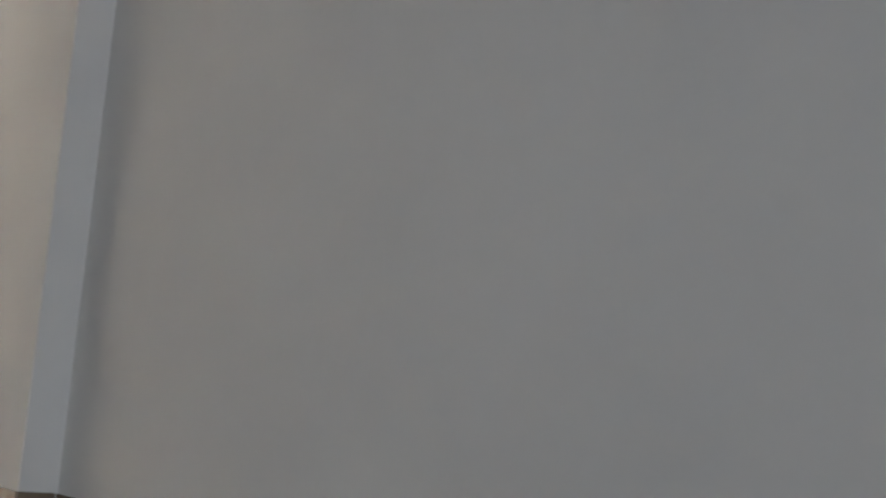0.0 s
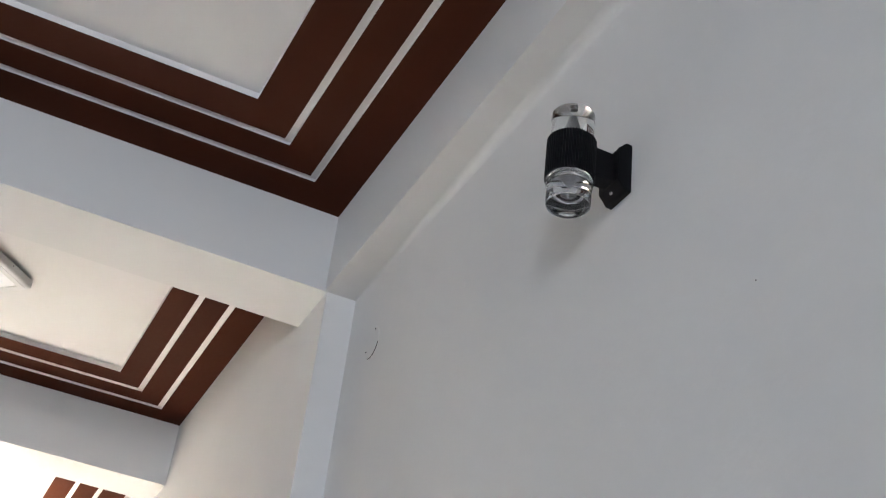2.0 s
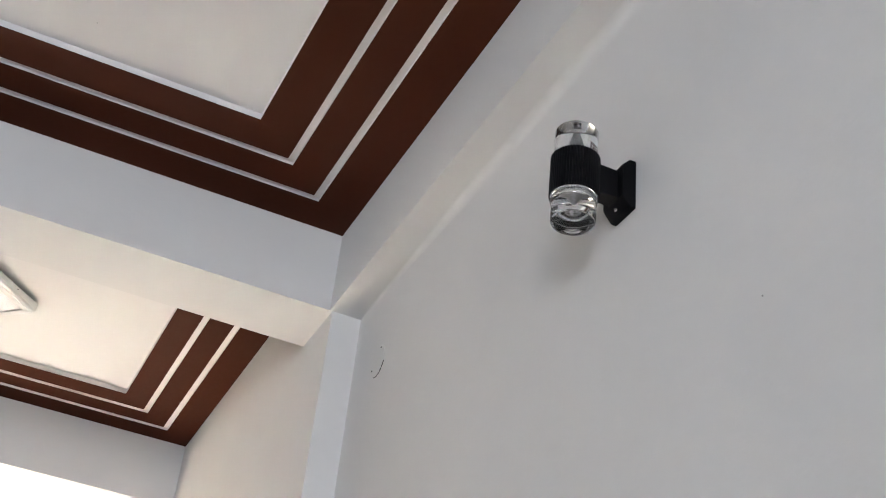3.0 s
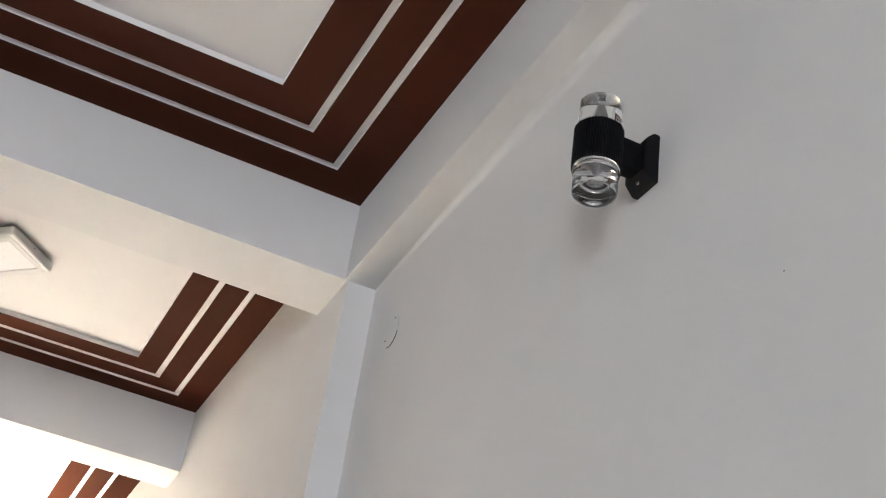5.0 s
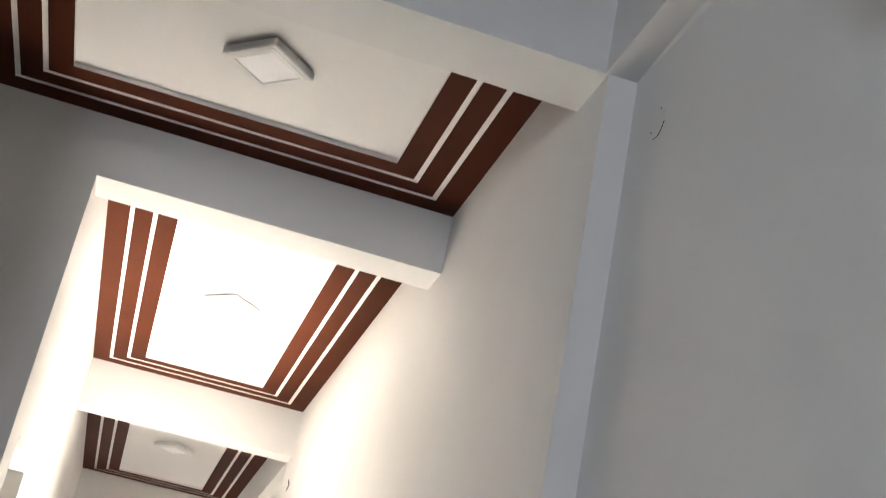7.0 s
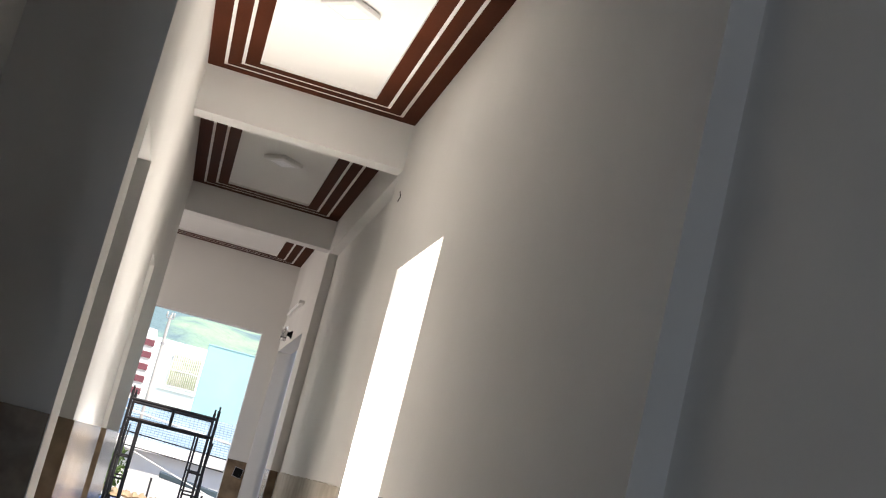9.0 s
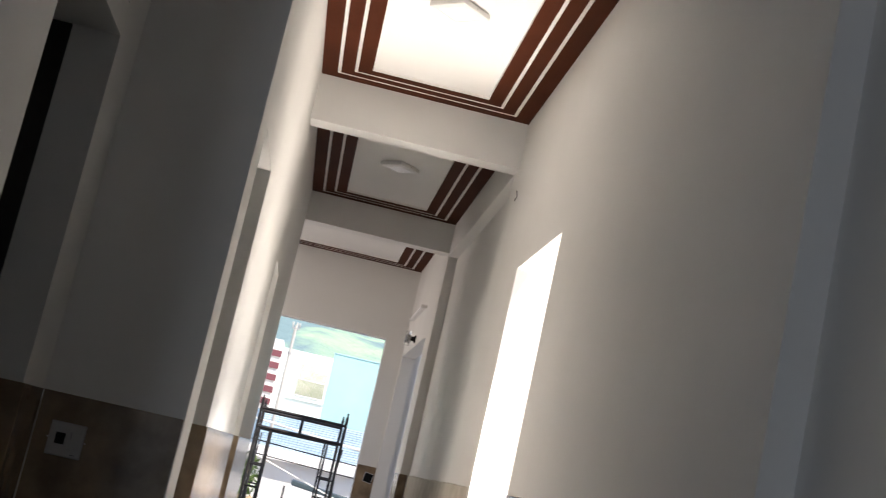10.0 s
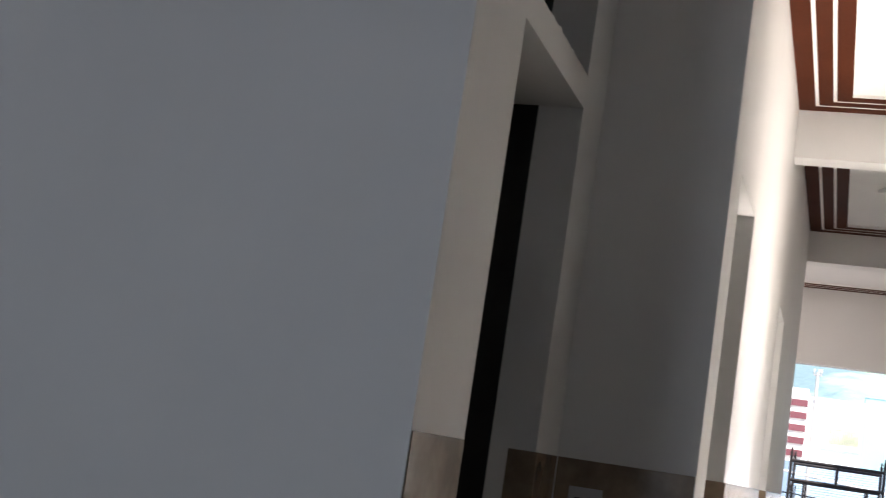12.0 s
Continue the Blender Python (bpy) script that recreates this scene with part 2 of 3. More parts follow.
# ---- ceilings: brown bands, narrow white grooves, raised white field ----
def coffer(name, x0, x1, y0, y1, offs, label):
    w = 0.022
    steps = [(0, offs[0], H, 1), (offs[0], offs[0] + w, H + 0.010, 0), (offs[0] + w, offs[1], H, 1), (offs[1], offs[1] + w, H + 0.010, 0), (offs[1] + w, offs[2], H, 1)]
    bm = bmesh.new()

    def ring(d, z):
        return [bm.verts.new(p) for p in ((x0 + d, y0 + d, z), (x1 - d, y0 + d, z), (x1 - d, y1 - d, z), (x0 + d, y1 - d, z))]

    def strip(a, b, mi):
        for i in range(4):
            f = bm.faces.new((a[i], b[i], b[(i + 1) % 4], a[(i + 1) % 4]))
            f.material_index = mi

    last = None
    for a, b, z, mi in steps:
        ra, rb = ring(a, z), ring(b, z)
        if last:
            strip(last, ra, 0)
        strip(ra, rb, mi)
        last = rb
    rc = ring(offs[2], H + 0.020)
    strip(last, rc, 0)
    bm.faces.new(rc[::-1])
    top = [bm.verts.new((p.co.x, p.co.y, TOP)) for p in rc]
    bm.faces.new(top)
    return structure(name, bm, [CEIL_WHITE, BROWN], label, "ceiling")


NEAR, HALL = (0.130, 0.256, 0.402), (0.107, 0.217, 0.334)
CEIL_LABEL = "white ceiling field framed by brown bands with white lines"
coffer("ceiling_1", XFAR, X1 - 0.006, YBACK, YA[0], NEAR, CEIL_LABEL)
coffer("ceiling_2", XLL, X1, YA[1], YB[0], HALL, CEIL_LABEL)
coffer("ceiling_3", XL, X1, YB[1], YC[0], HALL, CEIL_LABEL)
coffer("ceiling_4", XL, X1, YC[1], YD[0], HALL, CEIL_LABEL)
coffer("ceiling_5", XL5, X1, YD[1], YE[0], HALL, CEIL_LABEL)
# the 2.1 m overhang past the back wall is unseen, added to stop sun
structure("roof_slab", boxed(XFAR - 0.2, X2 + 0.22, YBACK - 2.1, YE[1], TOP, TOP + 0.15), CEMENT, "concrete slab over the ceilings, with an added overhang that stops the sun", "roof")
structure("ceiling_side", boxed(-3.1, XL - 0.1, YB[1], YD[0] - 0.1, H, H + 0.1), CEIL_WHITE, "plain white ceiling of side rooms", "ceiling")
structure("ceiling_dark_room", boxed(XFAR, XLL - 0.165, YW + 0.12, YB[0], H, H + 0.1), CEIL_WHITE, "plain white ceiling of dark room", "ceiling")

# ---- beams ----
for nm, x0, x1, y, z in (("beam_a", XFAR, X1, YA, ZB), ("beam_b", XLL, X1, YB, ZB), ("beam_c", XL, X1, YC, ZC), ("beam_d", XL5, X1, YD, ZD)):
    xa = XL if nm == "beam_b" else x0
    structure(nm, boxed(xa, x1, y[0], y[1], z, TOP), PAINT, "white painted cross beam", "beam")
structure("beam_east_near", boxed(X1 - 0.008, X2, YBACK, YA[0], ZB, TOP), PAINT, "white painted beam along the wall", "beam")
structure("beam_east_recess", boxed(X1, X2, YC[1], YD[0], ZC, TOP), PAINT, "white painted beam along the wall", "beam")


# concave strips between wall and beam, shaped to give the bright band of light there
def fillet(name, x, z, stations):
    """A concave strip under a beam; stations: (y, radius) along it."""
    bm = bmesh.new()
    rings = [[bm.verts.new((x - r * (1 - math.sin(a)), y, z - r * (1 - math.cos(a)))) for a in (radians(15 * k) for k in range(7))] for y, r in stations]
    for ra, rb in zip(rings, rings[1:]):
        for k in range(6):
            bm.faces.new((ra[k], ra[k + 1], rb[k + 1], rb[k])).smooth = True
    bmesh.ops.recalc_face_normals(bm, faces=bm.faces)
    return structure(name, bm, PAINT, "concave strip shaped to catch the lit band under the beam", "trim")


fillet("lit_band_strip", X2 + 0.0005, ZB + 0.0005, ((YBACK, 0.030), (1.9, 0.030), (2.4, 0.026), (2.8, 0.016), (YA[0], 0.004)))

# ---- tiled dados: each tile a slab set on the wall ----
def tiles(owner, axis, at, lo, hi, face, top=DADO, w=0.60, skip=()):
    """Two rows of wall tiles on the plane axis = at, from lo to hi; face: the side that they look to (+1 or -1)."""
    th, proud, gap = 0.010, 0.003, 0.002
    cuts = [lo]
    while cuts[-1] + w < hi - 0.05:
        cuts.append(cuts[-1] + w)
    cuts.append(hi)
    for z0, z1 in ((0.0, top - 0.585), (top - 0.585, top)):
        for a, b in zip(cuts, cuts[1:]):
            c0, c1 = sorted((at - (th - proud) * face, at + proud * face))
            bm = boxed(c0, c1, a + gap, b - gap, z0 + gap, z1, 0.0015) if axis == "x" else boxed(a + gap, b - gap, c0, c1, z0 + gap, z1, 0.0015)
            part("tile", bm, TILE, owner)


W = bpy.data.objects
tiles(W["wall_facing"], "y", YB[0], XLL + 0.004, XL - 0.002, -1)
tiles(W["wall_west_hall"], "x", XLL, YW + 0.004, 3.711, 1)
tiles(W["wall_west_hall"], "x", XLL, 4.617, YB[0], 1)
tiles(W["wall_west_hall"], "y", 4.617, XLL - 0.10, XLL + 0.010, -1)
tiles(W["wall_west_corridor"], "x", XL, 6.152, 8.954, 1)
tiles(W["wall_west_corridor"], "x", XL, 9.747, YD[0], 1)
tiles(W["wall_west_corridor"], "y", 6.152, XL - 0.098, XL + 0.010, -1)
tiles(W["wall_west_corridor"], "y", 9.747, XL - 0.098, XL + 0.010, -1)
tiles(W["wall_east_hall"], "x", X1, YA[0], SIDE[0], -1)
tiles(W["wall_east_hall"], "y", YA[0], X1 - 0.003, X2 - 0.003, -1)
tiles(W["wall_east_near"], "x", X2, YBACK, YA[0], -1)
tiles(W["wall_east_end"], "y", YD[0], X1 - 0.010, X2 - 0.014, -1)
tiles(W["wall_east_end"], "x", X1, YD[0], 13.20, -1)
tiles(W["wall_end"], "y", YE[0], 0.687, X1, -1, 1.190)

# rough cement bands of the far hall wall and the recessed bay, their top edges ragged
def cement_band(x, y0, y1, seed):
    bm = bmesh.new()
    random.seed(seed)
    edge, y = [], y0
    while y < y1 - 0.03:
        edge.append((y, 1.174 + 0.010 * noise.noise(Vector((y * 2.1, seed, 0))) + random.uniform(-0.006, 0.005)))
        y += random.uniform(0.02, 0.10)
    edge.append((y1, 1.172))
    for (ya, za), (yb, zb_) in zip(edge, edge[1:]):
        q = [bm.verts.new(p) for p in ((x - 0.012, ya, 0), (x - 0.012, ya, za), (x - 0.012, yb, zb_), (x - 0.012, yb, 0), (x, ya, za + 0.006), (x, yb, zb_ + 0.006))]
        bm.faces.new(q[:4])
        bm.faces.new((q[1], q[4], q[5], q[2]))
    bmesh.ops.remove_doubles(bm, verts=bm.verts, dist=0.0005)
    return structure("cement_band", bm, CEMENT, "rough unfinished cement band with a ragged top edge", "wall finish")


cement_band(X2, YC[1], YD[0] - 0.012, 4)
cement_band(X1, SIDE[1], YC[1], 6)

# ragged mortar lip under the transom hole
bm = bmesh.new()
yy = 3.711
random.seed(9)
while yy < 4.61:
    d = min(random.uniform(0.007, 0.026), 4.617 - yy)
    h = random.uniform(0.002, 0.013)
    box(bm, XLL - 0.163, XLL - 0.002 - random.uniform(0, 0.004), yy, yy + d, 2.513, 2.519 + h, 0.002)
    yy += d
structure("mortar_lip", bm, PAINT, "rough painted mortar edge under the transom hole", "wall finish")


# ---- square ceiling lights ----
def ceiling_light(x, y):
    t = thing("ceiling_light", "square white surface-mounted ceiling light, switched off", "ceiling light", pose(x, y, H + 0.020, 0, 0, 45), "ceiling lights")
    a, c = 0.122, 0.083
    part("base", boxed(-0.104, 0.104, -0.104, 0.104, -0.011, 0.0, 0.002), PLASTIC, t)
    bm = bmesh.new()
    levels = ((a - 0.002, -0.0105, 0.012), (a, -0.0125, 0.013), (a, -0.035, 0.013), (a - 0.003, -0.040, 0.011), (a - 0.008, -0.0425, 0.008), (a - 0.016, -0.0435, 0.004), (a - 0.018, -0.0455, 0.003), (c + 0.004, -0.047, 0.002), (c, -0.044, 0.001))
    rings = []
    for r, z, rad in levels:
        ring = []
        for k, (sx, sy) in enumerate(((1, 1), (-1, 1), (-1, -1), (1, -1))):
            for m in range(4):
                ang = radians(90 * k + 30 * m)
                ring.append(bm.verts.new((sx * (r - rad) + rad * math.cos(ang), sy * (r - rad) + rad * math.sin(ang), z)))
        rings.append(ring)
    for ra, rb in zip(rings, rings[1:]):
        for q in range(16):
            bm.faces.new((ra[q], ra[(q + 1) % 16], rb[(q + 1) % 16], rb[q]))
    bm.faces.new(rings[0])
    bmesh.ops.recalc_face_normals(bm, faces=bm.faces)
    part("frame", bm, PLASTIC, t)
    part("diffuser", boxed(-c + 0.0005, c - 0.0005, -c + 0.0005, c - 0.0005, -0.0445, -0.034, 0.001), DIFFUSER, t, "milky flat diffuser")
    bm = bmesh.new()
    bmesh.ops.create_uvsphere(bm, u_segments=8, v_segments=6, radius=0.0022, matrix=Matrix.Translation((0, -a - 0.0005, -0.022)))
    part("screw", bm, BLACK, t)
    return t


DIFFUSER = mat("milky_diffuser", (0.90, 0.89, 0.90), 0.3, (0.88, 0.87, 0.88), 9, 0.01, 200)
for lx, ly in ((-0.010, 4.160), (0.197, 6.880), (0.197, 10.785), (-0.85, 14.44)):
    ceiling_light(lx, ly)


# ---- wall lamp: ribbed black body, clear acrylic ends ----
def glass_mat(name):
    m = bpy.data.materials.new(name)
    m.use_nodes = True
    b = m.node_tree.nodes["Principled BSDF"]
    b.inputs["Base Color"].default_value = (0.90, 0.91, 0.92, 1)
    b.inputs["Transmission Weight"].default_value = 1.0
    b.inputs["Roughness"].default_value = 0.02
    b.inputs["IOR"].default_value = 1.46
    return m


ACRYLIC = glass_mat("clear_acrylic")
CHROME = mat("bright_metal", (0.7, 0.7, 0.7), 0.2, (0.6, 0.6, 0.6), 30, 0.02, 200, 1.0)
FROST = mat("etched_cone", (0.34, 0.33, 0.32), 0.5, (0.26, 0.25, 0.25), 40, 0.1, 200)


def turned(bm, profile, n=40, ring=False):
    """A body of revolution round z from (radius, height) pairs."""
    rings = [[bm.verts.new((r * math.cos(2 * math.pi * i / n), r * math.sin(2 * math.pi * i / n), z)) for i in range(n)] for r, z in profile]
    for ra, rb in zip(rings, rings[1:] + rings[:1] if ring else rings[1:]):
        for i in range(n):
            f = bm.faces.new((ra[i], ra[(i + 1) % n], rb[(i + 1) % n], rb[i]))
            f.smooth = True
    if not ring:
        bm.faces.new(rings[0][::-1])
        bm.faces.new(rings[-1])
    return bm


def wall_lamp(at, label, shell=BLACK, shell_label="ribbed black metal cylinder"):
    """Origin on the wall behind the plate's middle; the wall looks to -x."""
    t = thing("wall_lamp", label, "wall lamp", at, "wall lamps")
    cx = -0.111
    # plate with bevelled ends
    bm = bmesh.new()
    prof = [(0, -0.058), (0, 0.052), (-0.013, 0.052), (-0.030, 0.034), (-0.030, -0.036), (-0.013, -0.058)]
    a = [bm.verts.new((x, -0.034, z)) for x, z in prof]
    b = [bm.verts.new((x, 0.034, z)) for x, z in prof]
    bm.faces.new(a)
    bm.faces.new(b[::-1])
    for i in range(6):
        bm.faces.new((a[i], b[i], b[(i + 1) % 6], a[(i + 1) % 6]))
    bmesh.ops.recalc_face_normals(bm, faces=bm.faces)
    bmesh.ops.bevel(bm, geom=bm.edges[:], offset=0.0015, segments=2, affect="EDGES")
    part("wall_plate", bm, BLACK, t)
    part("arm", boxed(cx + 0.035, -0.028, -0.017, 0.017, -0.034, 0.030, 0.003), BLACK, t)
    bm = bmesh.new()
    n = 52
    rings = []
    for z in (-0.057, 0.032):
        ring = []
        for i in range(n * 4):
            r = 0.0465 if i % 4 < 2 else 0.0438
            ang = 2 * math.pi * i / (n * 4)
            ring.append(bm.verts.new((cx + r * math.cos(ang), r * math.sin(ang), z)))
        rings.append(ring)
    for i in range(n * 4):
        bm.faces.new((rings[0][i], rings[0][(i + 1) % (n * 4)], rings[1][(i + 1) % (n * 4)], rings[1][i]))
    bm.faces.new(rings[0][::-1])
    bm.faces.new(rings[1])
    part("body", bm, shell, t, shell_label)
    for sign in (1, -1):
        base = 0.0325 if sign > 0 else -0.0575
        ln = 0.062 if sign > 0 else 0.056
        if sign > 0:
            outline = [(0.0412, 0), (0.0412, ln - 0.0015), (0.0400, ln)]
        else:
            outline = [(0.0430, 0), (0.0432, 0.0125), (0.0420, 0.0150), (0.0402, 0.0158), (0.0402, 0.0170), (0.0412, 0.0178), (0.0412, ln - 0.004), (0.0400, ln - 0.001), (0.0385, ln), (0.0310, ln), (0.0298, ln - 0.003)]
        bm = turned(bmesh.new(), outline, 56)
        bmesh.ops.transform(bm, matrix=Matrix.Translation((cx, 0, base)) @ Matrix.Diagonal((1, 1, sign, 1)), verts=bm.verts)
        bmesh.ops.recalc_face_normals(bm, faces=bm.faces)
        g = part("lens", bm, ACRYLIC, t, "clear acrylic cylinder", True)
        bm = turned(bmesh.new(), [(0.019, 0.001), (0.010, 0.016), (0.0060, 0.034), (0.0035, 0.046)] if sign > 0 else [(0.017, 0.001), (0.009, 0.008), (0.0050, 0.016), (0.0022, 0.024)], 20)
        bmesh.ops.transform(bm, matrix=Matrix.Translation((cx, 0, base)) @ Matrix.Diagonal((1, 1, sign, 1)), verts=bm.verts)
        bmesh.ops.recalc_face_normals(bm, faces=bm.faces)
        rim = turned(bmesh.new(), [(0.0235, 0.0012), (0.0300, 0.0012), (0.0300, 0.0050), (0.0270, 0.0050)], 40, True)
        bmesh.ops.transform(rim, matrix=Matrix.Translation((cx, 0, base)) @ Matrix.Diagonal((1, 1, sign, 1)), verts=rim.verts)
        bmesh.ops.recalc_face_normals(rim, faces=rim.faces)
        part("lens_ring", rim, CHROME, g, "bright ring round the light", True)
        part("reflector_cone", bm, FROST, g, "pale cone inside", True)
    part("end_plug", rod(bmesh.new(), (cx, 0, 0.0325 + 0.056), (cx, 0, 0.0325 + 0.0615), 0.0042, 12), FROST, t, "small grey plug in the clear top")
    bm = bmesh.new()
    bmesh.ops.create_uvsphere(bm, u_segments=10, v_segments=6, radius=0.004, matrix=Matrix.Translation((-0.022, 0, -0.0475)))
    part("screw", bm, CHROME, t, "small bright screw")
    return t


wall_lamp(pose(X2, 1.664, 2.910), "black ribbed up-and-down wall lamp with clear acrylic ends")
wall_lamp(pose(X1, 14.48, 2.655) @ Matrix.Scale(0.78, 4), "small wall lamp with bright ribbed body and black plate", CHROME, "bright ribbed cylinder")

# ---- round cover plate on the near wall ----
t = thing("junction_cover", "round white blank cover plate, half painted over", "junction cover", pose(X2, 2.945, 3.145))
bm = turned(bmesh.new(), [(0.047, 0), (0.047, 0.0015), (0.045, 0.003)], 40)
bmesh.ops.transform(bm, matrix=Matrix.Rotation(radians(-90), 4, "Y"), verts=bm.verts)
part("plate", bm, PAINT, t)
bm = bmesh.new()
for i in range(14):
    a0, a1 = radians(200 + i * 7), radians(200 + (i + 1) * 7)
    rod(bm, (-0.0008, 0.0475 * math.cos(a0), 0.0475 * math.sin(a0)), (-0.0008, 0.0475 * math.cos(a1), 0.0475 * math.sin(a1)), 0.0011, 6)
part("open_joint", bm, BLACK, t, "dark open gap along the rim")
for y, z in ((0.032, -0.018), (-0.020, 0.034)):
    bm = bmesh.new()
    bmesh.ops.create_uvsphere(bm, u_segments=8, v_segments=6, radius=0.0026, matrix=Matrix.Translation((-0.003, y, z)))
    part("screw", bm, STEEL, t)

# ---- small nail heads left in the plaster ----
def nail(at, label):
    t = thing("nail", label, "nail", at, "nails")
    bm = turned(bmesh.new(), [(0.0015, 0), (0.0015, 0.0012), (0.0007, 0.0018)], 10)
    part("head", bm, FROST, t)


nail(pose(X2, 1.718, 2.072, 0, -90, 0), "tiny dark nail head in the plain wall")
nail(pose(X2, 1.281, 2.480, 0, -90, 0), "tiny dark nail head in the plain wall")
nail(pose(0.029, 2.633, H + 0.020, 180, 0, 0), "tiny dark nail head in the white ceiling field")

# ---- control plate on the facing wall ----
GREYPLATE = mat("grey_plastic", (0.40, 0.40, 0.41), 0.4, (0.36, 0.36, 0.37), 10, 0.03, 150)
t = thing("control_panel", "pale grey square wall control plate with black display, on brown tiles", "control panel", pose(-0.912, YB[0] - 0.0105, 1.019))
part("plate", boxed(-0.062, 0.062, -0.009, 0.0, -0.060, 0.060, 0.004), GREYPLATE, t)
part("display", boxed(-0.038, -0.004, -0.0105, -0.008, -0.018, 0.022, 0.0015), BLACK, t, "black display")
for i in range(2):
    for j in range(2):
        part("button", boxed(0.014 + i * 0.018, 0.023 + i * 0.018, -0.0115, -0.008, -0.014 - j * 0.022, -0.006 - j * 0.022, 0.002), GREYPLATE, t)
part("indicator_slot", boxed(0.014, 0.0155, -0.0095, -0.008, 0.006, 0.030), STEEL, t)
part("label_bar", boxed(0.026, 0.042, -0.0095, -0.008, -0.050, -0.0475), BLACK, t)
for sx in (-1, 1):
    bm = bmesh.new()
    bmesh.ops.create_uvsphere(bm, u_segments=8, v_segments=6, radius=0.003, matrix=Matrix.Translation((sx * 0.066, -0.001, 0.0)))
    part("wall_plug", bm, PLASTIC, t)

# ---- tube light in the last bay ----
t = thing("tube_light", "white batten tube light, switched off, on the wall", "tube light", pose(X1, 14.66, 2.968))
part("housing", boxed(-0.028, 0, -0.73, 0.73, -0.016, 0.016, 0.004), PLASTIC, t)
part("tube", rod(bmesh.new(), (-0.044, -0.67, 0), (-0.044, 0.67, 0), 0.013, 14), DIFFUSER, t, "milky glass tube")
for sy in (-1, 1):
    part("lamp_holder", boxed(-0.060, -0.026, sy * 0.69 - 0.016, sy * 0.69 + 0.016, -0.018, 0.018, 0.004), PLASTIC, t)

# ---- loose wires and boxes ----
t = thing("wire_stub", "short dark wire ends poking from a wall hole", "cable", pose(X1, 8.470, 3.097))
part("hole_rim", turned(bmesh.new(), [(0.012, 0), (0.012, 0.002), (0.009, 0.003)], 16), BLACK, t, at=pose(0, 0, 0, 0, -90, 0))
part("wire", rod(bmesh.new(), (0, 0.004, 0.0), (-0.012, -0.008, 0.034), 0.003, 8), BLACK, t)
part("wire", rod(bmesh.new(), (0, -0.004, 0.0), (-0.010, 0.010, -0.034), 0.003, 8), BLACK, t)
t = thing("conduit_stub", "short pale plastic conduit stub on bare cement", "conduit", pose(X2 - 0.012, 9.18, 1.078))
part("pipe", rod(bmesh.new(), (-0.014, 0, -0.075), (-0.014, 0, 0.070), 0.013, 14), PLASTIC, t)
part("clip", boxed(-0.030, 0, -0.017, 0.017, -0.030, -0.018, 0.002), PLASTIC, t)
t = thing("switch_box", "open switch box with pale frame and dark hole", "switch box", pose(0.845, YE[0] - 0.0105, 1.052))
bm = solid([-0.056, -0.050, 0.050, 0.056], [-0.02, 0.0], [-0.06, -0.054, 0.054, 0.06], [(-0.050, 0.050, -9, 9, -0.054, 0.054)])
part("frame", bm, GREYPLATE, t, at=pose(0, 0, 0, 0, 9, 0))
part("recess", boxed(-0.049, 0.049, -0.012, -0.001, -0.053, 0.053), BLACK, t, "dark open back", at=pose(0, 0, 0, 0, 9, 0))
part("wire", rod(bmesh.new(), (0.01, -0.01, -0.02), (0.05, -0.06, -0.05), 0.004, 8), BLACK, t)
t = thing("stencil_marks", "dark unreadable stencil marks on bare cement", "marking", pose(X2 - 0.0125, 10.6, 0.94))
random.seed(12)
for i in range(9):
    y = -0.55 + i * 0.11 + (0.12 if i > 3 else 0)
    part("mark_bar", boxed(-0.002, 0, y, y + random.uniform(0.03, 0.07), -random.uniform(0.02, 0.06), random.uniform(0.01, 0.05)), STEEL, t)

# ---- outdoors: scaffold on the terrace ----
def scaffold_frame(y):
    t = thing("scaffold", "dark rusty steel scaffold frame standing on the terrace", "scaffold", pose(-0.07, y, -0.12), "scaffolds")
    for sx in (-1, 1):
        part("standard", rod(bmesh.new(), (sx * 0.60, 0, 0), (sx * 0.60, 0, 1.90), 0.021, 12), STEEL, t)
        part("inner_tube", rod(bmesh.new(), (sx * 0.41, 0, 0.10), (sx * 0.41, 0, 1.51), 0.015, 10), STEEL, t)
        for z in (0.38, 0.70, 1.00):
            part("rung", rod(bmesh.new(), (sx * 0.60, 0, z), (sx * 0.41, 0, z), 0.013, 8), STEEL, t)
        part("pin", rod(bmesh.new(), (sx * 0.60, 0, 1.90), (sx * 0.60, 0, 1.96), 0.013, 8), STEEL, t)
    part("top_rail", rod(bmesh.new(), (-0.60, 0, 1.78), (0.60, 0, 1.78), 0.021, 12), STEEL, t)
    part("lower_rail", rod(bmesh.new(), (-0.60, 0, 1.52), (0.60, 0, 1.52), 0.021, 12), STEEL, t)
    part("strut", rod(bmesh.new(), (0.0, 0, 1.51), (0.0, 0, 1.78), 0.021, 10), STEEL, t)
    return t


scaffold_frame(18.45)
scaffold_frame(20.0)
t = thing("cross_bracing", "thin steel crossed tubes between two scaffolds", "bracing", pose(-0.07, 18.45, -0.12))
for sx in (-0.60, 0.60):
    part("brace", rod(bmesh.new(), (sx + 0.03, 0, 1.45), (sx + 0.03, 1.6, 0.45), 0.011, 8), STEEL, t)
    part("brace", rod(bmesh.new(), (sx + 0.045, 0, 0.45), (sx + 0.045, 1.6, 1.45), 0.011, 8), STEEL, t)

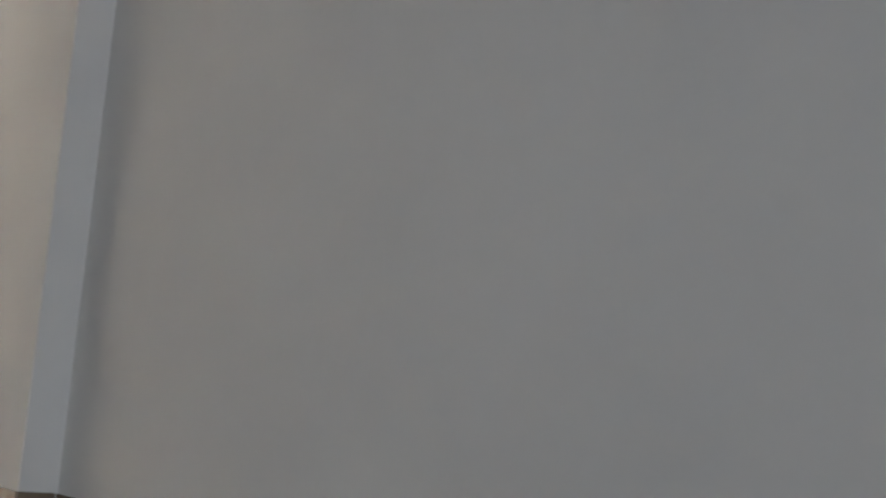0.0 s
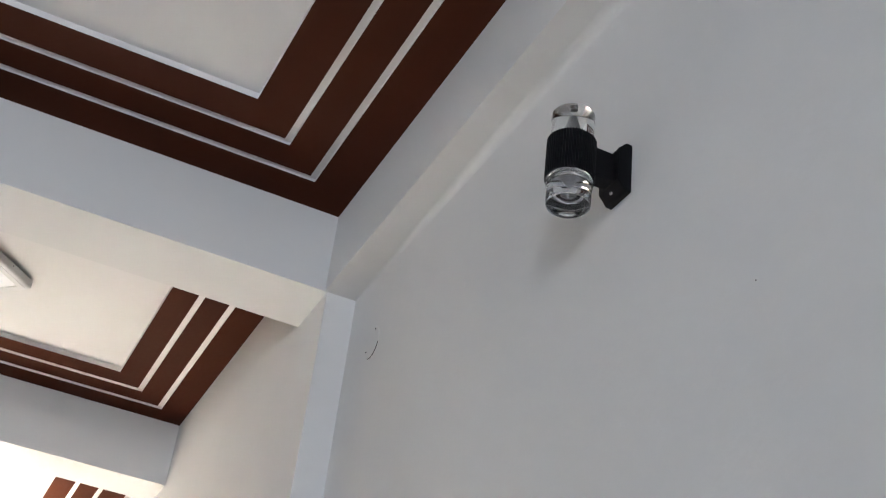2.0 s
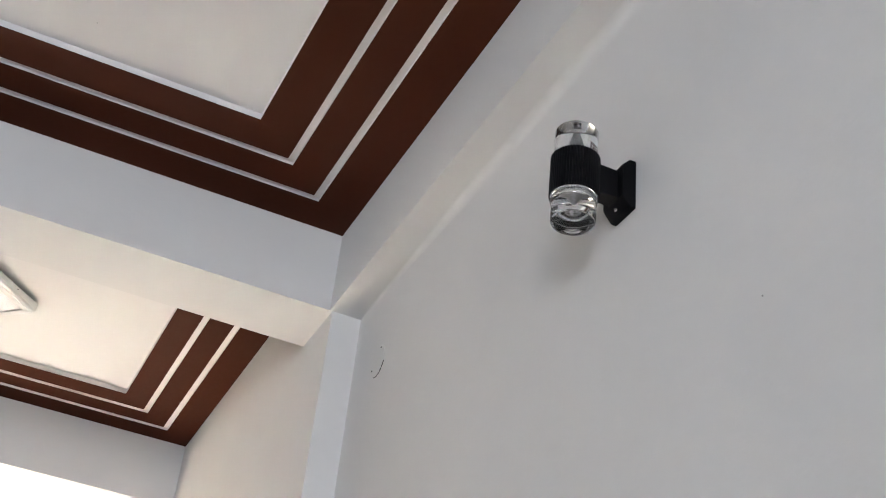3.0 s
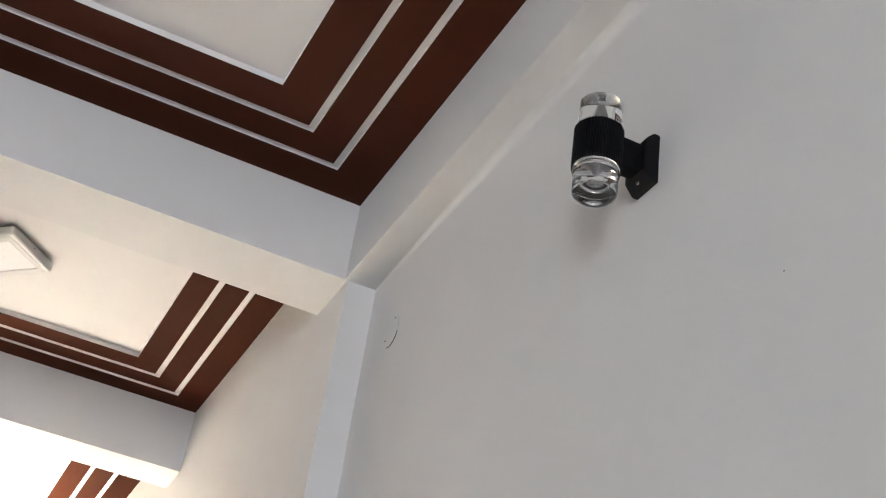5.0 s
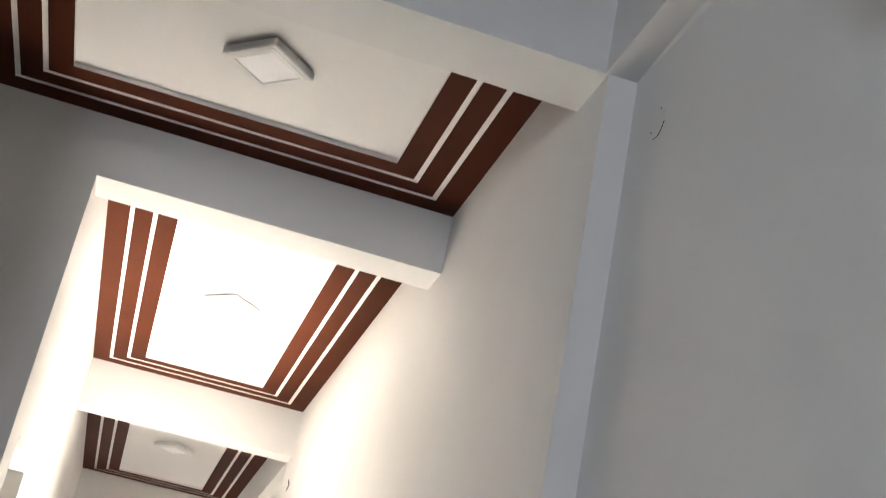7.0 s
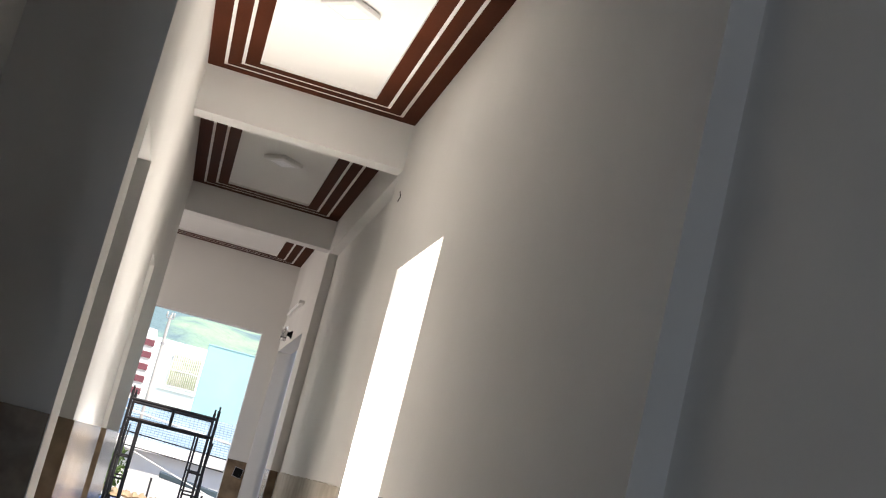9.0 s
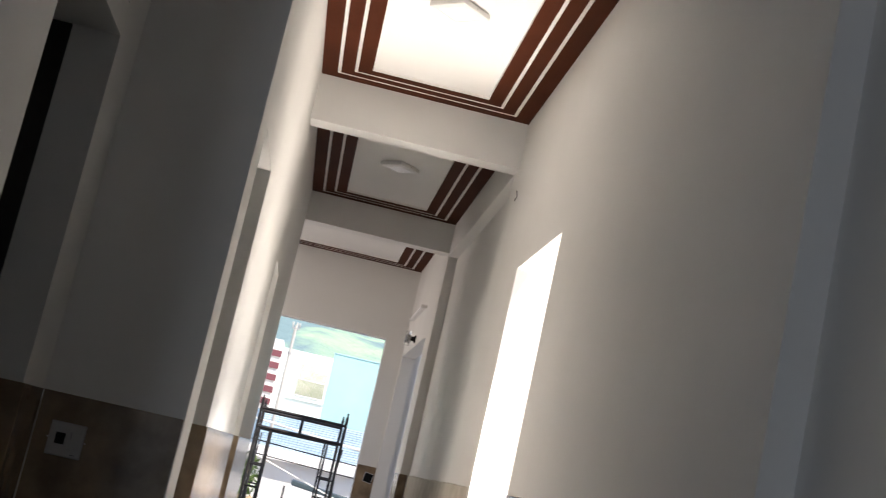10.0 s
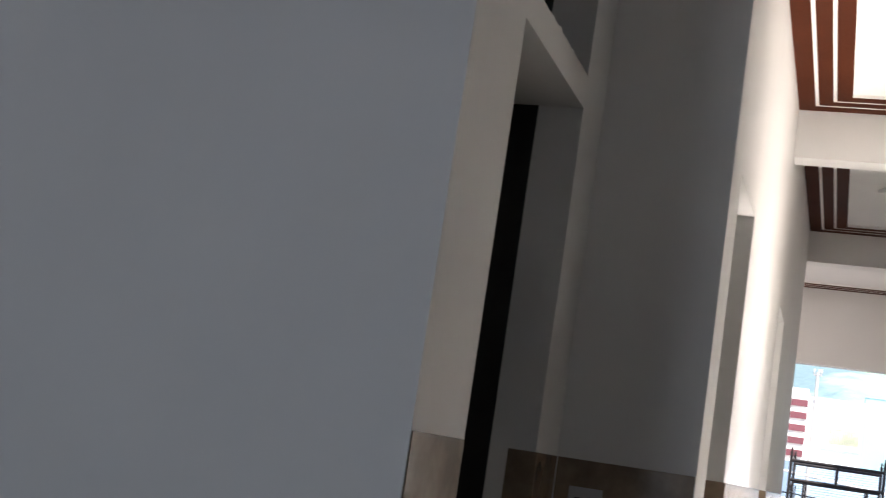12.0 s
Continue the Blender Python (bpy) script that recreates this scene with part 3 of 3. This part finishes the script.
# ---- street beyond ----
CYAN = mat("pale_blue_render", (0.36, 0.60, 0.645), 0.8, (0.32, 0.55, 0.605), 0.6, 0.3, 8)
PALE = mat("pale_blue_white_render", (0.72, 0.80, 0.80), 0.8, (0.66, 0.75, 0.76), 0.6, 0.3, 8)
WHITEOUT = mat("white_render", (0.86, 0.85, 0.83), 0.8, (0.80, 0.78, 0.75), 0.7, 0.3, 8)
ROOFBLUE = mat("blue_grey_sheet", (0.42, 0.54, 0.64), 0.5, (0.33, 0.45, 0.56), 2.0, 0.2, 12)
UNDERSHEET = mat("shaded_blue_underlay", (0.19, 0.27, 0.35), 0.7, (0.15, 0.21, 0.28), 2.0, 0.2, 12)
REDSTRIPE = mat("dull_red_paint", (0.20, 0.065, 0.08), 0.7, (0.16, 0.052, 0.065), 2.0, 0.2, 10)
# foliage paled and blued: distance haze is mixed into its colours
HAZED_LEAF = mat("hazed_hill_foliage", (0.34, 0.49, 0.33), 0.9, (0.17, 0.26, 0.28), 0.045, 0.8, 0.5, dist=1.0, contrast=(0.44, 0.57))
SHRUB = mat("balcony_plants", (0.74, 0.76, 0.58), 0.9, (0.52, 0.60, 0.36), 5.0, 0.8, 20)
FRESH = mat("fresh_leaves", (0.10, 0.17, 0.035), 0.6, (0.06, 0.11, 0.025), 14, 0.3, 60)
TARP = mat("tan_tarp", (0.50, 0.36, 0.22), 0.8, (0.42, 0.30, 0.18), 3, 0.5, 9)
TRUCKBLUE = mat("blue_paint", (0.05, 0.13, 0.38), 0.35, (0.045, 0.11, 0.33), 3, 0.05, 20)
DARKTEAL = mat("dark_teal_sheet", (0.05, 0.08, 0.10), 0.6, (0.04, 0.065, 0.08), 3, 0.2, 14)
GLASSDARK = mat("dark_glass", (0.03, 0.04, 0.05), 0.08, (0.025, 0.035, 0.045), 3, 0.01, 20)
CONCRETE = mat("pole_concrete", (0.55, 0.54, 0.52), 0.85, (0.45, 0.44, 0.42), 3, 0.3, 30)

# pale blue house with a grille balcony
t = thing("house", "pale blue two-storey house with a white balcony grille", "house", pose(0, 42, -1.6))
part("wall", boxed(0.52, 7.5, 0.06, 7, 0, 6.12, 0.02), CYAN, t)
part("wall", boxed(-5.5, 0.52, 0, 7, 0, 5.95, 0.02), PALE, t, "paler blue-white wing")
part("coping", boxed(0.50, 7.6, 0.04, 0.20, 6.12, 6.16, 0.01), CYAN, t)
part("ledge", boxed(-0.72, 0.52, -0.06, 0.0, 4.40, 4.46, 0.01), PALE, t)
win = part("window", boxed(-0.44, 0.44, -0.035, 0.0, 4.58, 5.54), SHRUB, t, "green plants behind a grille")
for i in range(15):
    x = -0.44 + i * 0.88 / 14
    part("bar", rod(bmesh.new(), (x, -0.07, 4.54), (x, -0.07, 5.58), 0.013, 6), WHITEOUT, win)
for z in (4.54, 5.06, 5.58):
    part("rail", rod(bmesh.new(), (-0.46, -0.07, z), (0.46, -0.07, z), 0.018, 6), WHITEOUT, win)

# striped wall at the side
t = thing("striped_building", "building front with dull red and white bands", "building", pose(0, 40, -1.6))
part("wall", boxed(-6.0, -1.12, 0, 4, 0, 6.0, 0.02), WHITEOUT, t)
for i in range(7):
    z = 5.66 - i * 0.372 - 0.19
    part("band", boxed(-6.0, -1.10, -0.05, 0.01, z, z + 0.19, 0.005), REDSTRIPE, t)

# roof of small sheets below
t = thing("low_house", "low white house with a blue-grey tiled sheet roof", "house", pose(0, 28, -1.6))
part("wall", boxed(-6, 6, 0.1, 4.4, 0, 2.76, 0.02), WHITEOUT, t)
roof = part("roof", boxed(-6.3, 6.3, -0.1, 1.76, -0.05, 0.0, 0.0), UNDERSHEET, t, at=pose(0, 0, 2.80, 25, 0, 0))
sheet = mesh("shingle", boxed(0.004, 0.080, 0.0, 0.094, 0.0, 0.010, 0.002), ROOFBLUE)
rest = bmesh.new()
for j in range(15):
    for i in range(33):
        x, y = -0.97 + i * 0.084, -0.10 + j * 0.123
        if j < 9:
            ob = new("shingle", sheet)
            ob.parent = roof
            ob.matrix_basis = pose(x, y, 0.004)
        else:
            box(rest, x + 0.004, x + 0.080, y, y + 0.094, 0.004, 0.014)
tagged(part("shingle_field", rest, ROOFBLUE, roof), "upper rows of blue-grey shingles", kind="stuff")
part("fascia", boxed(-6.3, 6.3, -0.14, -0.08, 2.52, 2.76, 0.01), WHITEOUT, t)

# lamp pole
t = thing("utility_pole", "slim pale concrete pole with a bracket near its top", "utility pole", pose(-0.63, 27.0, -1.6))
part("shaft", rod(bmesh.new(), (0, 0, 0), (0, 0, 5.3), 0.044, 12, 0.030), CONCRETE, t)
part("cross_arm", boxed(-0.08, 0.08, -0.03, 0.03, 5.22, 5.25, 0.008), GREYPLATE, t)
for x in (-0.07, 0.02, 0.07):
    part("insulator", rod(bmesh.new(), (x, 0, 5.26), (x, 0, 5.36), 0.016, 8), CONCRETE, t)
part("band_clamp", rod(bmesh.new(), (0, 0, 4.68), (0, 0, 4.73), 0.045, 12), GREYPLATE, t)


def cable(pts, r, label, material=BLACK):
    cu = bpy.data.curves.new("cable", "CURVE")
    cu.dimensions, cu.bevel_depth, cu.bevel_resolution = "3D", r, 1
    sp = cu.splines.new("POLY")
    sp.points.add(len(pts) - 1)
    for q, p in zip(sp.points, pts):
        q.co = (*p, 1)
    cu.materials.append(material)
    return tagged(new("overhead_cable", cu), label, "cable", "overhead cables")


def sag(a, b, d, n=14):
    return [tuple(Vector(a).lerp(Vector(b), i / n) - Vector((0, 0, 4 * d * (i / n) * (1 - i / n)))) for i in range(n + 1)]


cable(sag((-6, 24, 1.55), (6, 23, 1.05), 0.10), 0.012, "black overhead cable sagging over the street")
cable(sag((-6, 24.2, 1.25), (6, 23.4, 0.85), 0.08), 0.010, "black overhead cable sagging over the street")
cable(sag((-3.5, 22.8, 1.9), (5, 25, -0.6), 0.12), 0.013, "pale sheathed cable running down towards the street", WHITEOUT)
cable(sag((-4.79, 22.6, 1.98), (4.61, 22.6, 1.16), 0.05), 0.020, "pale grey sheathed cable sagging over the street", WHITEOUT)

# things on the street
t = thing("truck", "blue pickup truck parked on the street", "truck", pose(0.2, 26.0, -1.6))
part("cargo_box", boxed(-1.2, 1.6, -0.6, 0.6, 0.55, 1.55, 0.04), TRUCKBLUE, t)
cab = part("cab", boxed(1.6, 2.9, -0.6, 0.6, 0.45, 1.75, 0.12), TRUCKBLUE, t)
part("windscreen", boxed(1.75, 2.6, -0.615, -0.59, 1.15, 1.62, 0.02), GLASSDARK, cab)
for x in (-0.6, 2.2):
    for y in (-0.62, 0.45):
        wl = part("wheel", rod(bmesh.new(), (x, y, 0.33), (x, y + 0.18, 0.33), 0.33, 20), BLACK, t)
        part("rim", rod(bmesh.new(), (x, y - 0.005, 0.33), (x, y + 0.02, 0.33), 0.18, 16), CHROME, wl)
part("roof_sheet", boxed(-0.4, 0.8, -0.62, 0.5, 2.06, 2.16, 0.02), DARKTEAL, t, "dark sheet over the load", at=pose(0, 0, 0.05, 0, 6, 0))
part("post", rod(bmesh.new(), (-0.3, -0.5, 1.5), (-0.3, -0.5, 2.1), 0.02, 8), STEEL, t)
part("post", rod(bmesh.new(), (0.7, -0.5, 1.5), (0.7, -0.5, 2.0), 0.02, 8), STEEL, t)
t = thing("tarpaulin", "crumpled tan tarpaulin over a low stall", "tarpaulin", pose(-0.25, 24.8, -1.6))
bm = bmesh.new()
bmesh.ops.create_grid(bm, x_segments=26, y_segments=10, size=0.5)
for v in bm.verts:
    v.co = Vector((v.co.x * 1.15, v.co.y * 1.2, 1.76 + 0.09 * noise.noise(v.co * 9) + 0.05 * noise.noise(v.co * 22) - 0.25 * v.co.y * v.co.y))
part("sheet", bm, TARP, t, smooth=True)
for sx in (-0.5, 0.5):
    for sy in (-0.5, 0.5):
        part("post", rod(bmesh.new(), (sx, sy, 0), (sx, sy, 1.66), 0.018, 8), STEEL, t)
t = thing("water_tank", "dark teal ribbed water tank on the street", "tank", pose(0.50, 24.9, -1.6))
part("tank_body", turned(bmesh.new(), [(0.28 + (0.012 if i % 2 else 0), i * 0.08) for i in range(19)], 28), DARKTEAL, t, smooth=True)
part("lid", turned(bmesh.new(), [(0.20, 1.44), (0.19, 1.52), (0.05, 1.55)], 24), DARKTEAL, t)

t = thing("street_shrub", "small leafy green shrub beside the street", "shrub", pose(-0.95, 24.2, -1.6))
trunk = bmesh.new()
rod(trunk, (0, 0, 0), (0.03, 0, 1.5), 0.04, 8, 0.022)
for i in range(6):
    a = i * 1.05
    rod(trunk, (0.02, 0, 1.0 + i * 0.09), (0.02 + 0.30 * math.cos(a), 0.30 * math.sin(a), 1.6 + i * 0.16), 0.014, 6, 0.006)
part("trunk", trunk, TARP, t, "thin brown stem with limbs")
bm = bmesh.new()
random.seed(21)
for i in range(420):
    d = Vector((random.gauss(0, 1), random.gauss(0, 1), random.gauss(0, 1))).normalized() * (0.42 * random.random() ** 0.4)
    c = Vector((0.02 + d.x * 0.9, d.y * 0.9, 2.15 + d.z * 1.3))
    m = Matrix.Translation(c) @ Euler((random.uniform(0, 6), random.uniform(0, 6), random.uniform(0, 6))).to_matrix().to_4x4()
    l = random.uniform(0.05, 0.085)
    q = [bm.verts.new(m @ Vector(p)) for p in ((-l, 0, 0), (0, -l * 0.4, l * 0.12), (l, 0, 0), (0, l * 0.4, l * 0.12))]
    bm.faces.new(q)
part("crown", bm, FRESH, t, "many small green leaves")

# tall wall added outside the side doorway to keep the sun out
structure("yard_sun_stop", boxed(2.9, 3.05, 9.45, 17.5, -0.12, 8.4, 0.01), WHITEOUT, "tall white rendered wall added to keep sun out of the doorway", "wall")

# wall added to stand for the overbright outdoors in the doorway's strip
structure("doorway_backing", boxed(1.28, 2.9, 18.0, 18.15, -0.2, 3.6, 0.01), WHITEOUT, "white rendered wall added as the doorway's bright backing", "wall")
# sunlit wall added behind the side opening, so the opening turns white
structure("opening_backing", boxed(1.06, 4.5, 9.3, 9.45, -0.12, 4.2, 0.01), WHITEOUT, "white rendered wall added to fill the side opening with white", "wall")

# ---- wooded hills ----
bm = bmesh.new()
rows = []
for j in range(34):
    row = []
    for i in range(60):
        x, y = -420 + i * 14, 200 + j * 15
        rise = max(0.0, min(1.0, (y - 210) / 430))
        h = -3 + 150 * rise * (0.75 + 0.4 * noise.noise(Vector((x * 0.006, y * 0.005, 0.3)))) + 9 * rise * noise.noise(Vector((x * 0.025, y * 0.025, 2.1))) + 2.0 * noise.noise(Vector((x * 0.11, y * 0.11, 5.0)))
        row.append(bm.verts.new((x, y, h)))
    rows.append(row)
for ra, rb in zip(rows, rows[1:]):
    for i in range(59):
        f = bm.faces.new((ra[i], ra[i + 1], rb[i + 1], rb[i]))
        f.smooth = True
tagged(new("hillside", mesh("hillside", bm, HAZED_LEAF)), "green wooded hillside, its colours paled for distance haze", "hill", kind="structure")
